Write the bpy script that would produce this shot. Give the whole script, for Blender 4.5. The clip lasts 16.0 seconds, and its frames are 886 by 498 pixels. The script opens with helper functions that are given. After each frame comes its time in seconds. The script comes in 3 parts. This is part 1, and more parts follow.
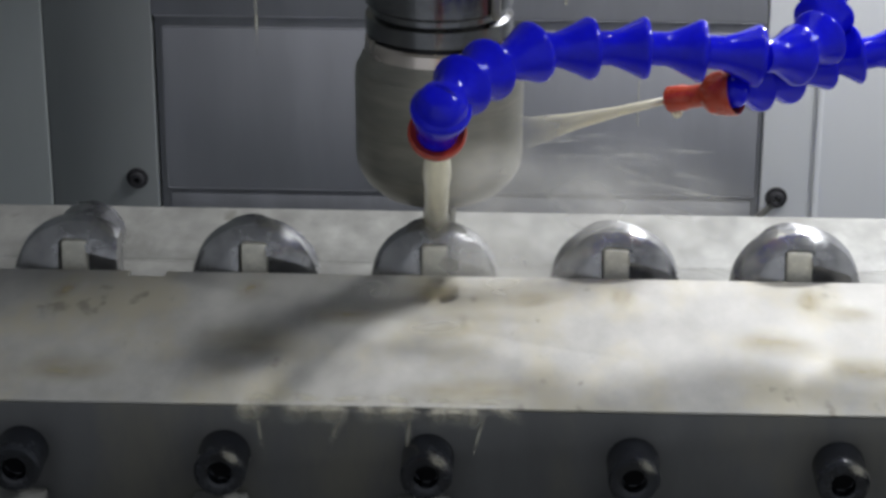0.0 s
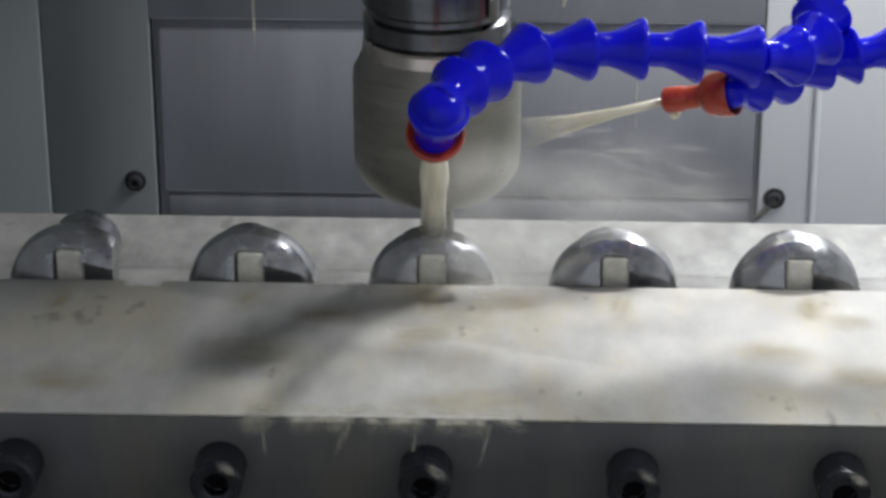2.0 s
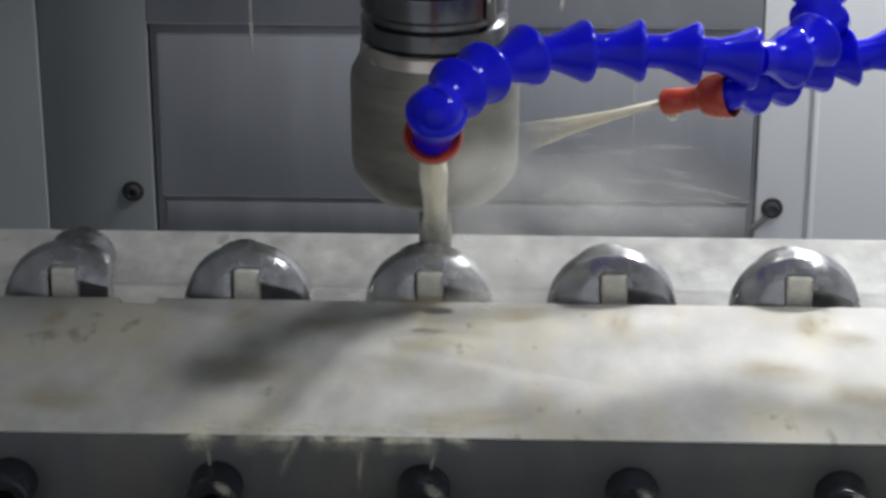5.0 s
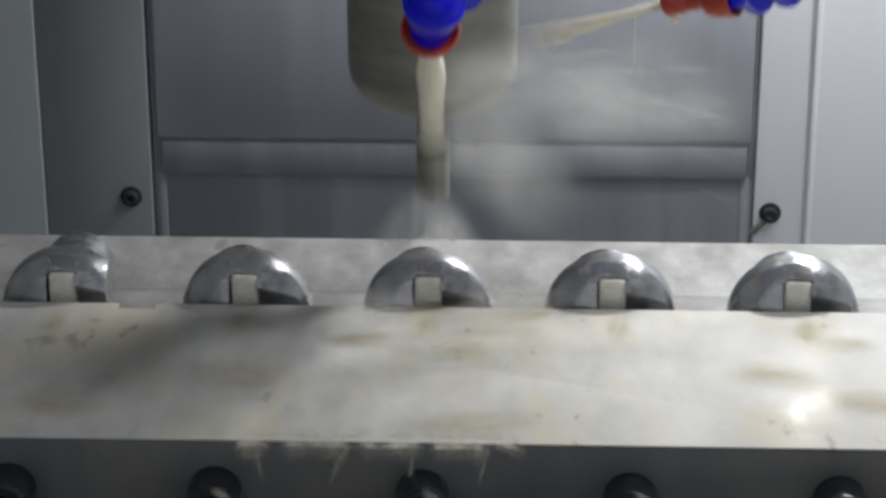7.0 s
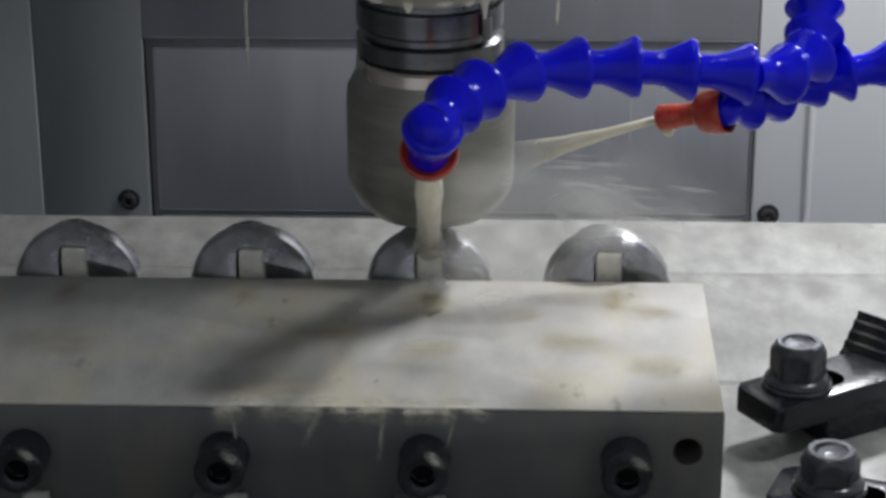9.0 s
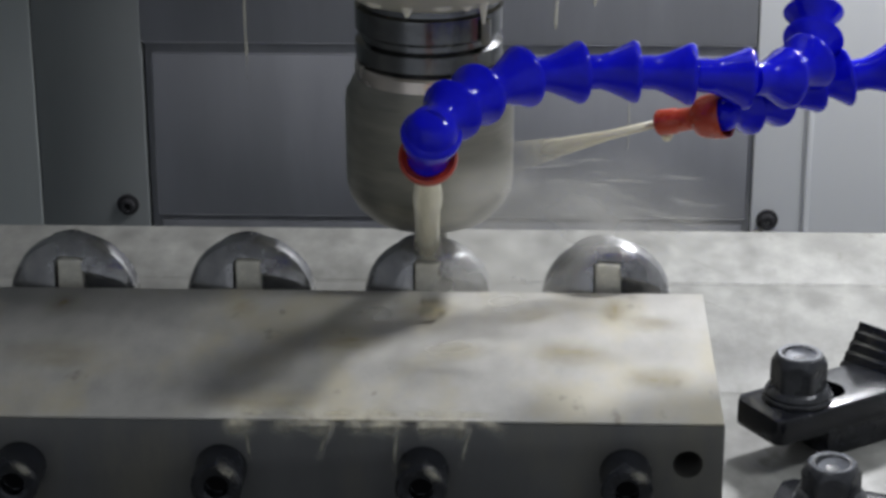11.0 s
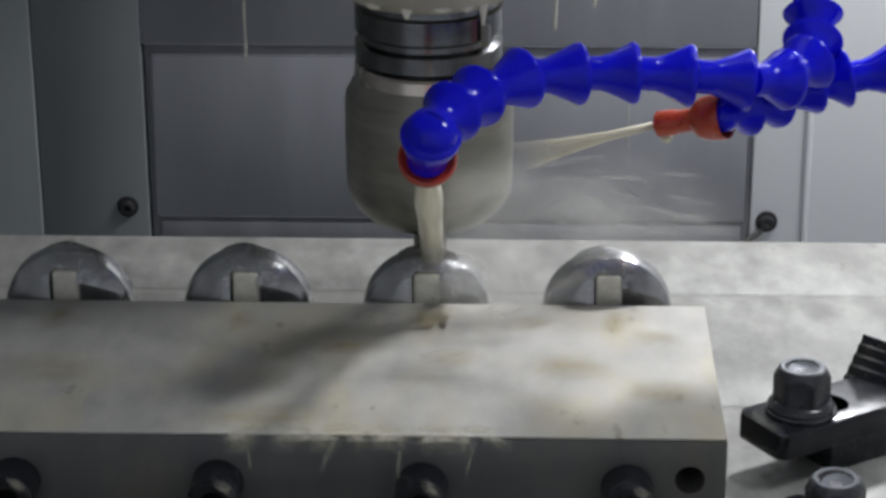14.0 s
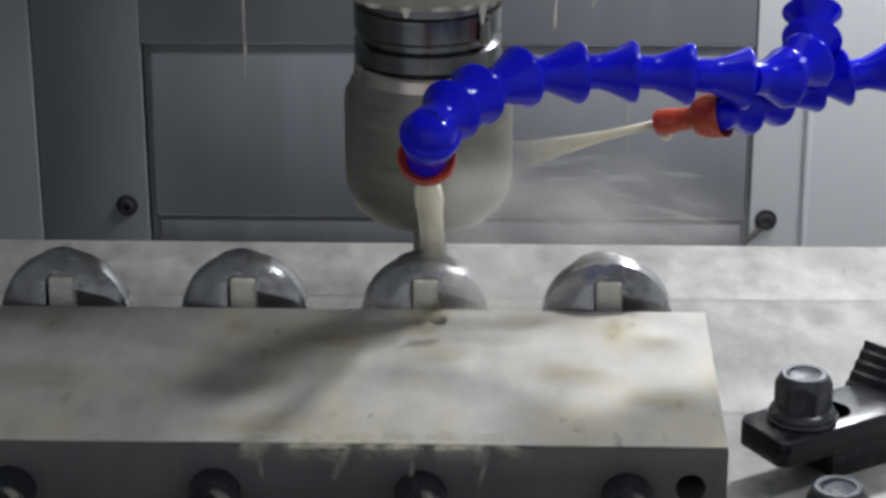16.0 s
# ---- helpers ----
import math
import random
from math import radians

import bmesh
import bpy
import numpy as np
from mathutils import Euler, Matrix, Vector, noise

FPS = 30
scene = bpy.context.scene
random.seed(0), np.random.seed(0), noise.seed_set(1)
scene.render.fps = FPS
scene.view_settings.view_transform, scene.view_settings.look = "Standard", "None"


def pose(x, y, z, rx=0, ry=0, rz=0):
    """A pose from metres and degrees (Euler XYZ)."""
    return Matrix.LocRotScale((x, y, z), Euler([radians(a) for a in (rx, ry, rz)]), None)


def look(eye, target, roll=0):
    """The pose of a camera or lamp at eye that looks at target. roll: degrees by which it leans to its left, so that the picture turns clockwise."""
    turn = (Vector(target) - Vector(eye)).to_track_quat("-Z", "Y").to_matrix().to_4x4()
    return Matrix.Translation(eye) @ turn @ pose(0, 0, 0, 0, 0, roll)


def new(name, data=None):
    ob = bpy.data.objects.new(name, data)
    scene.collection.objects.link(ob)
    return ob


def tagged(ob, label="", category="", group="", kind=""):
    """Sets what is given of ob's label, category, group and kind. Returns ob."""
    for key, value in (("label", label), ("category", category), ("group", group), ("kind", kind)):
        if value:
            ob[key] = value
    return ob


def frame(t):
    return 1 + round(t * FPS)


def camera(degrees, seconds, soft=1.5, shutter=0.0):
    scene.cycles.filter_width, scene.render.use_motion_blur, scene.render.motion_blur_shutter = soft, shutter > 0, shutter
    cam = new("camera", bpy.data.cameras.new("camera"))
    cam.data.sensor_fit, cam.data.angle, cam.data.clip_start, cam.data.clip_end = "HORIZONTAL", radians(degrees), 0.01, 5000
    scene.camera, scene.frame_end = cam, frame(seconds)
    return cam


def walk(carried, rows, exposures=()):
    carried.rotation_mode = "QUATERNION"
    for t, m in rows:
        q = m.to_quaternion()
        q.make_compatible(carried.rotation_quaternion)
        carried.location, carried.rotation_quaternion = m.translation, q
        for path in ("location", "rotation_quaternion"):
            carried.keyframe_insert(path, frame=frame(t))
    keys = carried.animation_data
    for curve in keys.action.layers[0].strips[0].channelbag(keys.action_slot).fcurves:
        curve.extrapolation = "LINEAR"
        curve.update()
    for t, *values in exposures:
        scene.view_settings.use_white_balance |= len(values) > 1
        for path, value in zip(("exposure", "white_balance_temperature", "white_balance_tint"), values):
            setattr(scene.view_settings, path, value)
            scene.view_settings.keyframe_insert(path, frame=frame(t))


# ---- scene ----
cam = camera(21.02, 16.0, soft=3.2, shutter=0.4)
EYE = (0.0, -0.9571, 0.4003)
walk(cam, [(t, pose(*EYE, *turn)) for t, turn in (
    (0, (67.584, -0.072, 2.370)), (1, (67.583, 0.002, 2.319)), (2, (67.628, 0.076, 2.264)),
    (3, (67.699, 0.095, 2.237)), (4, (67.777, 0.095, 2.221)), (6.5, (67.977, 0.104, 2.160)),
    (7, (67.991, 0.114, 2.144)), (8, (68.005, 0.160, 2.120)), (9, (68.045, 0.197, 2.062)),
    (11.5, (68.188, 0.207, 2.031)), (12.5, (68.202, 0.207, 2.031)), (13.5, (68.223, 0.216, 2.018)),
    (14.5, (68.195, 0.234, 2.013)), (16, (68.181, 0.253, 1.988)))], [(0, 0.34), (4, 0.36), (6.5, 0.30), (7.5, 0.29), (8.2, 0.18), (8.8, 0.05), (12.5, 0.07), (14.5, 0.13), (16, 0.20)])

# ---- light: workshop light through the open front, three lamps inside the machine ----
world = bpy.data.worlds.new("workshop")
world.use_nodes = True
world.node_tree.nodes["Background"].inputs[0].default_value = (0.86, 0.91, 1.0, 1)
world.node_tree.nodes["Background"].inputs[1].default_value = 0.41
scene.world = world


def area_lamp(name, eye, target, width, length, watts, colour):
    data = bpy.data.lights.new(name, "AREA")
    data.shape, data.size, data.size_y, data.energy, data.color = "RECTANGLE", width, length, watts, colour
    ob = new(name, data)
    ob.matrix_world = look(eye, target)
    return ob


area_lamp("machine_lamp", (0.265, 0.375, 0.39), (0.05, 0.10, 0.0), 0.07, 0.07, 3.9, (0.97, 0.975, 1.0))
area_lamp("machine_lamp", (0.50, -0.06, 0.76), (-0.05, -0.03, 0.0), 0.12, 0.12, 2.6, (0.94, 0.97, 1.0))
area_lamp("machine_lamp", (0.06, 0.12, 0.92), (-0.05, -0.03, 0.0), 0.06, 0.06, 1.2, (0.97, 0.98, 1.0))


# ---- materials ----
def material(name, colour, rough=0.5, metal=0.0, vary=0.15, scale=40.0, stain=None, stain_scale=9.0,
             stain_amount=0.5, bump=0.1, bump_scale=400.0, stretch=(1, 1, 1), coat=0.0, spec=0.4, stain_edge=(0.45, 0.65), speck=None, speck_scale=70.0, speck_amount=0.7):
    m = bpy.data.materials.new(name)
    m.use_nodes = True
    n, l = m.node_tree.nodes, m.node_tree.links
    b = n["Principled BSDF"]
    tc = n.new("ShaderNodeTexCoord")
    mp = n.new("ShaderNodeMapping")
    mp.inputs["Scale"].default_value = stretch
    l.new(tc.outputs["Object"], mp.inputs[0])

    def noise_tex(sc, detail=6.0, rgh=0.6):
        t = n.new("ShaderNodeTexNoise")
        t.inputs["Scale"].default_value, t.inputs["Detail"].default_value = sc, detail
        t.inputs["Roughness"].default_value = rgh
        l.new(mp.outputs[0], t.inputs["Vector"])
        return t

    def mix(kind, a, c, fac):
        x = n.new("ShaderNodeMix")
        x.data_type, x.blend_type = "RGBA", kind
        for sock, val in ((x.inputs[0], fac), (x.inputs[6], a), (x.inputs[7], c)):
            if hasattr(val, "links"):
                l.new(val, sock)
            else:
                sock.default_value = val
        return x.outputs[2]

    grain = noise_tex(scale)
    ramp = n.new("ShaderNodeMapRange")
    ramp.inputs[1].default_value, ramp.inputs[2].default_value = 0.3, 0.7
    ramp.inputs[3].default_value, ramp.inputs[4].default_value = 1 - vary, 1 + vary
    l.new(grain.outputs[0], ramp.inputs[0])
    col = mix("MULTIPLY", (*colour, 1), ramp.outputs[0], 1.0)
    if stain:
        st = noise_tex(stain_scale, 8.0, 0.62)
        sr = n.new("ShaderNodeMapRange")
        sr.interpolation_type = "SMOOTHSTEP"
        sr.inputs[1].default_value, sr.inputs[2].default_value = stain_edge
        sr.inputs[3].default_value, sr.inputs[4].default_value = 0.0, stain_amount
        l.new(st.outputs[0], sr.inputs[0])
        col = mix("MIX", col, (*stain, 1), sr.outputs[0])
    if speck:
        sp = noise_tex(speck_scale, 2.0, 0.5)
        big = noise_tex(speck_scale * 0.18, 3.0, 0.5)
        add = n.new("ShaderNodeMath")
        add.operation = "ADD"
        l.new(sp.outputs[0], add.inputs[0])
        l.new(big.outputs[0], add.inputs[1])
        kr = n.new("ShaderNodeMapRange")
        kr.interpolation_type = "SMOOTHSTEP"
        kr.inputs[1].default_value, kr.inputs[2].default_value = 1.22, 1.36
        kr.inputs[3].default_value, kr.inputs[4].default_value = 0.0, speck_amount
        l.new(add.outputs[0], kr.inputs[0])
        col = mix("MIX", col, (*speck, 1), kr.outputs[0])
    l.new(col, b.inputs["Base Color"])
    rr = n.new("ShaderNodeMapRange")
    rr.inputs[1].default_value, rr.inputs[2].default_value = 0.3, 0.7
    rr.inputs[3].default_value, rr.inputs[4].default_value = max(0.03, rough * 0.7), min(1.0, rough * 1.3)
    l.new(noise_tex(scale * 0.5).outputs[0], rr.inputs[0])
    l.new(rr.outputs[0], b.inputs["Roughness"])
    b.inputs["Metallic"].default_value = metal
    b.inputs["Coat Weight"].default_value = coat
    b.inputs["Coat Roughness"].default_value = 0.06
    b.inputs["Specular IOR Level"].default_value = spec
    if bump:
        bp = n.new("ShaderNodeBump")
        bp.inputs["Strength"].default_value, bp.inputs["Distance"].default_value = bump, 0.001
        l.new(noise_tex(bump_scale, 3.0).outputs[0], bp.inputs["Height"])
        l.new(bp.outputs[0], b.inputs["Normal"])
    return m


def fluid_material(name, colour, alpha, scale=90.0, stretch=(1, 1, 1), rough=0.15, fade=None):
    """Milky coolant: partly clear, thicker and thinner by a streaky noise; fade: the local heights between which it thins out."""
    m = material(name, colour, rough, 0, 0.12, scale, bump=0.3, bump_scale=scale * 2, stretch=stretch)
    n, l = m.node_tree.nodes, m.node_tree.links
    t = n.new("ShaderNodeTexNoise")
    t.inputs["Scale"].default_value, t.inputs["Detail"].default_value = scale, 5
    mp = n.new("ShaderNodeMapping")
    mp.inputs["Scale"].default_value = stretch
    tc = n.new("ShaderNodeTexCoord")
    l.new(tc.outputs["Object"], mp.inputs[0])
    l.new(mp.outputs[0], t.inputs["Vector"])
    r = n.new("ShaderNodeMapRange")
    r.inputs[1].default_value, r.inputs[2].default_value = 0.3, 0.7
    r.inputs[3].default_value, r.inputs[4].default_value = alpha[0], alpha[1]
    l.new(t.outputs[0], r.inputs[0])
    out = r.outputs[0]
    if fade:
        sep = n.new("ShaderNodeSeparateXYZ")
        l.new(tc.outputs["Object"], sep.inputs[0])
        g = n.new("ShaderNodeMapRange")
        g.interpolation_type = "SMOOTHSTEP"
        g.inputs[1].default_value, g.inputs[2].default_value = fade
        g.inputs[3].default_value, g.inputs[4].default_value = 1.0, 0.0
        l.new(sep.outputs[2], g.inputs[0])
        mul = n.new("ShaderNodeMath")
        mul.operation, mul.use_clamp = "MULTIPLY", True
        l.new(out, mul.inputs[0])
        l.new(g.outputs[0], mul.inputs[1])
        out = mul.outputs[0]
    l.new(out, n["Principled BSDF"].inputs["Alpha"])
    return m


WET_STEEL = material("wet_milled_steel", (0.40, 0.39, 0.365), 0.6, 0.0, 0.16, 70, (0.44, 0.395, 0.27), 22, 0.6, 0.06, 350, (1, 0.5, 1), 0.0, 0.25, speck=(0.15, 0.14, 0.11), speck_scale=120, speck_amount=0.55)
TABLE_IRON = material("wet_table_iron", (0.265, 0.265, 0.25), 0.5, 0.0, 0.25, 75, (0.16, 0.158, 0.148), 30, 0.75, 0.2, 250, (1, 0.55, 1), 0.0, 0.3, stain_edge=(0.42, 0.66), speck=(0.12, 0.117, 0.10), speck_scale=75)
# steel whose shade is put into its dark colour; brownish stains on top
DARK_SHADE_STEEL = material("dark_side_steel", (0.105, 0.107, 0.108), 0.45, 0.1, 0.2, 30, (0.155, 0.148, 0.120), 18, 0.75, 0.08, 350, (1, 1, 0.35))
BLACK_OXIDE = material("black_oxide_steel", (0.014, 0.0155, 0.020), 0.24, 0.3, 0.2, 120, (0.028, 0.031, 0.038), 60, 0.5, 0.25, 600, coat=0.35, spec=0.3)
# near-black that stands for the shade down in the screw sockets
SOCKET_SHADE = material("oily_black", (0.004, 0.004, 0.005), 0.7, 0, 0.2, 120, bump=0.1, spec=0.1)
TURNED_STEEL = material("turned_steel", (0.40, 0.40, 0.405), 0.26, 0.75, 0.3, 90, (0.12, 0.12, 0.115), 55, 0.75, 0.4, 220, coat=0.25)
CHUCK_STEEL = material("wet_chuck_steel", (0.20, 0.195, 0.17), 0.4, 0.5, 0.2, 45, (0.32, 0.31, 0.26), 40, 0.6, 0.1, 260, (0.25, 0.25, 1.6), 0.1)
FLANGE_STEEL = material("dark_ground_steel", (0.16, 0.165, 0.17), 0.22, 1.0, 0.2, 25, (0.05, 0.05, 0.055), 30, 0.5, 0.05, 300, (1, 1, 4), 0.2)
BRIGHT_RING = material("bright_ground_ring", (0.62, 0.56, 0.50), 0.24, 1.0, 0.1, 40, bump=0.03)
HEAD_PAINT = material("wet_cream_paint", (0.42, 0.41, 0.34), 0.4, 0, 0.1, 30, (0.55, 0.53, 0.42), 40, 0.6, 0.1, 250)
HOSE_BLUE = material("blue_hose_plastic", (0.006, 0.007, 0.62), 0.13, 0, 0.12, 150, (0.009, 0.009, 0.54), 70, 0.5, 0.10, 500, coat=0.05, spec=0.22)
NOZZLE_RED = material("red_nozzle_plastic", (0.42, 0.042, 0.014), 0.32, 0, 0.1, 150, (0.3, 0.03, 0.015), 80, 0.4, 0.05, 500, coat=0.3)
WHITE_PANEL = material("white_enclosure_paint", (0.86, 0.87, 0.89), 0.35, 0, 0.03, 6, (0.78, 0.80, 0.83), 12, 0.5, 0.03, 200, (1, 1, 0.15))
GREY_PANEL = material("grey_strip_paint", (0.195, 0.208, 0.212), 0.45, 0, 0.08, 8, (0.235, 0.247, 0.247), 10, 0.5, 0.03, 200, (1, 1, 0.15))
GREY_PANEL_LIGHT = material("grey_panel_paint", (0.27, 0.292, 0.292), 0.45, 0, 0.08, 8, (0.31, 0.332, 0.332), 10, 0.5, 0.03, 200, (1, 1, 0.15))
COVER_GREY = material("grey_way_cover", (0.27, 0.275, 0.30), 0.5, 0.1, 0.12, 10, (0.225, 0.23, 0.25), 9, 0.6, 0.06, 200, (1.6, 1, 0.25))
COVER_DARK = material("dark_way_cover", (0.205, 0.21, 0.23), 0.45, 0.1, 0.15, 12, (0.17, 0.175, 0.19), 22, 0.6, 0.06, 200, (1.8, 1, 0.15))
RUBBER = material("black_rubber", (0.03, 0.03, 0.033), 0.8, 0, 0.2, 60, spec=0.1)
# grey for the unseen roof and left wall, set to limit bounced light
FILL_GREY = material("grey_enclosure_paint", (0.40, 0.41, 0.42), 0.5, 0, 0.1, 8, (0.34, 0.34, 0.34), 10, 0.5)
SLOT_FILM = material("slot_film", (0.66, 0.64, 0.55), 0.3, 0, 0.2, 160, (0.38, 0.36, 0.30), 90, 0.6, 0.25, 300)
TRAY_GREY = material("grey_tray_paint", (0.35, 0.37, 0.38), 0.5, 0, 0.1, 8, (0.25, 0.25, 0.24), 10, 0.5)
COOLANT = fluid_material("milky_coolant", (0.80, 0.76, 0.56), (0.55, 0.95), 120, (1, 1, 0.12))
JET_MAIN = fluid_material("main_jet", (0.90, 0.86, 0.68), (0.72, 1.0), 120, (1, 1, 0.1), 0.2, (0.050, 0.145))
JET_FAN = fluid_material("fan_jet", (0.84, 0.79, 0.60), (0.42, 0.92), 150, (1, 1, 0.08), 0.4, (0.024, 0.072))
COOLANT_THIN = fluid_material("thin_coolant", (0.80, 0.78, 0.64), (0.0, 0.5), 130, (1, 1, 0.15))
COOLANT_FILM = material("coolant_film", (0.78, 0.75, 0.62), 0.2, 0, 0.12, 160, (0.40, 0.38, 0.30), 90, 0.5, 0.2, 300)
def puff_material(name, colour, most, scale):
    """Spray that is thickest at the middle of a piece and thins out to nothing at its rim."""
    m = material(name, colour, 0.9, 0, 0.05, 60, bump=0, spec=0.0)
    n, l = m.node_tree.nodes, m.node_tree.links
    tc = n.new("ShaderNodeTexCoord")
    sep = n.new("ShaderNodeVectorMath")
    sep.operation = "MULTIPLY"
    sep.inputs[1].default_value = (1, 0, 1)
    l.new(tc.outputs["Object"], sep.inputs[0])
    ln = n.new("ShaderNodeVectorMath")
    ln.operation = "LENGTH"
    l.new(sep.outputs[0], ln.inputs[0])
    t = n.new("ShaderNodeTexNoise")
    t.inputs["Scale"].default_value, t.inputs["Detail"].default_value = scale, 4
    info = n.new("ShaderNodeObjectInfo")
    sh = n.new("ShaderNodeVectorMath")
    sh.operation = "ADD"
    mul = n.new("ShaderNodeMath")
    mul.operation = "MULTIPLY"
    mul.inputs[1].default_value = 37.0
    l.new(info.outputs["Random"], mul.inputs[0])
    l.new(tc.outputs["Object"], sh.inputs[0])
    l.new(mul.outputs[0], sh.inputs[1])
    l.new(sh.outputs[0], t.inputs["Vector"])
    g = n.new("ShaderNodeMapRange")
    g.interpolation_type = "SMOOTHERSTEP"
    g.inputs[1].default_value, g.inputs[2].default_value = 0.0, 0.95
    g.inputs[3].default_value, g.inputs[4].default_value = most, 0.0
    l.new(ln.outputs["Value"], g.inputs[0])
    r = n.new("ShaderNodeMapRange")
    r.inputs[1].default_value, r.inputs[2].default_value = 0.25, 0.75
    r.inputs[3].default_value, r.inputs[4].default_value = 0.2, 1.0
    l.new(t.outputs[0], r.inputs[0])
    a = n.new("ShaderNodeMath")
    a.operation, a.use_clamp = "MULTIPLY", True
    l.new(g.outputs[0], a.inputs[0])
    l.new(r.outputs[0], a.inputs[1])
    # droplets scatter light both back and through
    front, back, clear = n.new("ShaderNodeBsdfDiffuse"), n.new("ShaderNodeBsdfTranslucent"), n.new("ShaderNodeBsdfTransparent")
    both, out = n.new("ShaderNodeMixShader"), n.new("ShaderNodeMixShader")
    front.inputs[0].default_value = back.inputs[0].default_value = (*colour, 1)
    both.inputs[0].default_value = 0.5
    l.new(front.outputs[0], both.inputs[1])
    l.new(back.outputs[0], both.inputs[2])
    l.new(a.outputs[0], out.inputs[0])
    l.new(clear.outputs[0], out.inputs[1])
    l.new(both.outputs[0], out.inputs[2])
    l.new(out.outputs[0], n["Material Output"].inputs["Surface"])
    n.remove(n["Principled BSDF"])
    return m


HAZE = puff_material("coolant_haze", (0.85, 0.84, 0.79), 0.50, 1.1)
STREAK = puff_material("coolant_streak", (0.85, 0.84, 0.76), 0.28, 1.2)
FOAM = puff_material("coolant_foam", (0.74, 0.71, 0.59), 0.80, 1.5)
FOAM_THIN = puff_material("thin_foam", (0.60, 0.54, 0.37), 0.55, 1.3)


# ---- mesh helpers ----
def part(name, bm, mat, parent=None, label="", smooth=35):
    me = bpy.data.meshes.new(name)
    bmesh.ops.recalc_face_normals(bm, faces=bm.faces[:])
    bm.to_mesh(me)
    bm.free()
    me.materials.append(mat)
    if smooth:
        me.set_sharp_from_angle(angle=radians(smooth))
        for f in me.polygons:
            f.use_smooth = True
    ob = new(name, me)
    if parent:
        ob.parent = parent
    if label:
        ob["label"] = label
    return ob


def thing(name, at, label, category, group="", kind=""):
    ob = new(name)
    ob.empty_display_size = 0.02
    ob.matrix_basis = pose(*at) if isinstance(at, tuple) else at
    return tagged(ob, label, category, group, kind)


def box(lo, hi, bevel=0.0, segs=2, bm=None):
    bm = bm or bmesh.new()
    out = bmesh.ops.create_cube(bm, size=1.0)
    size = Vector(hi) - Vector(lo)
    mid = (Vector(hi) + Vector(lo)) / 2
    bmesh.ops.transform(bm, matrix=Matrix.Translation(mid) @ Matrix.Diagonal((*size, 1)), verts=out["verts"])
    if bevel:
        edges = list({e for v in out["verts"] for e in v.link_edges})
        bmesh.ops.bevel(bm, geom=edges, offset=bevel, segments=segs, profile=0.5, affect="EDGES")
    return bm


def lathe(profile, n=32, m=None, bm=None):
    """Turns (radius, height) pairs about z, then moves the result by m."""
    bm = bm or bmesh.new()
    rings = []
    for r, h in profile:
        if r < 1e-6:
            rings.append([bm.verts.new((0, 0, h))])
        else:
            rings.append([bm.verts.new((r * math.cos(2 * math.pi * k / n), r * math.sin(2 * math.pi * k / n), h)) for k in range(n)])
    for a, b in zip(rings, rings[1:]):
        for k in range(n):
            q = [a[k % len(a)], a[(k + 1) % len(a)], b[(k + 1) % len(b)], b[k % len(b)]]
            q = list(dict.fromkeys(q))
            if len(q) > 2:
                bm.faces.new(q)
    for ring in (rings[0], rings[-1]):
        if len(ring) > 1:
            bm.faces.new(ring)
    if m is not None:
        bmesh.ops.transform(bm, matrix=m, verts=[v for ring in rings for v in ring])
    return bm


def prism(outline, lo, hi, bevel=0.0, m=None):
    """An outline in x, y drawn up from lo to hi."""
    bm = bmesh.new()
    a = [bm.verts.new((x, y, lo)) for x, y in outline]
    b = [bm.verts.new((x, y, hi)) for x, y in outline]
    bm.faces.new(a), bm.faces.new(b)
    for k in range(len(a)):
        bm.faces.new((a[k], a[(k + 1) % len(a)], b[(k + 1) % len(a)], b[k]))
    bmesh.ops.recalc_face_normals(bm, faces=bm.faces[:])
    if bevel:
        bmesh.ops.bevel(bm, geom=bm.edges[:], offset=bevel, segments=2, profile=0.5, affect="EDGES")
    if m is not None:
        bmesh.ops.transform(bm, matrix=m, verts=bm.verts[:])
    return bm


def cut(bm, cutter):
    """The shape bm less the shape cutter."""
    obs = []
    for k, b in enumerate((bm, cutter)):
        bmesh.ops.recalc_face_normals(b, faces=b.faces[:])
        me = bpy.data.meshes.new("cut")
        b.to_mesh(me)
        b.free()
        obs.append(new("cut", me))
    mod = obs[0].modifiers.new("cut", "BOOLEAN")
    mod.operation, mod.object, mod.solver = "DIFFERENCE", obs[1], "EXACT"
    out = bmesh.new()
    done = bpy.data.meshes.new_from_object(obs[0].evaluated_get(bpy.context.evaluated_depsgraph_get()))
    out.from_mesh(done)
    for ob in obs:
        me = ob.data
        bpy.data.objects.remove(ob)
        bpy.data.meshes.remove(me)
    bpy.data.meshes.remove(done)
    return out


def along(a, b):
    """The pose at a whose z axis points to b."""
    d = Vector(b) - Vector(a)
    return Matrix.Translation(a) @ d.to_track_quat("Z", "Y").to_matrix().to_4x4()


# ---- the enclosure ----
WALL_Y = 0.5
TABLE_Z = -0.045
PLATE_L, PLATE_R = -0.243, 0.1440


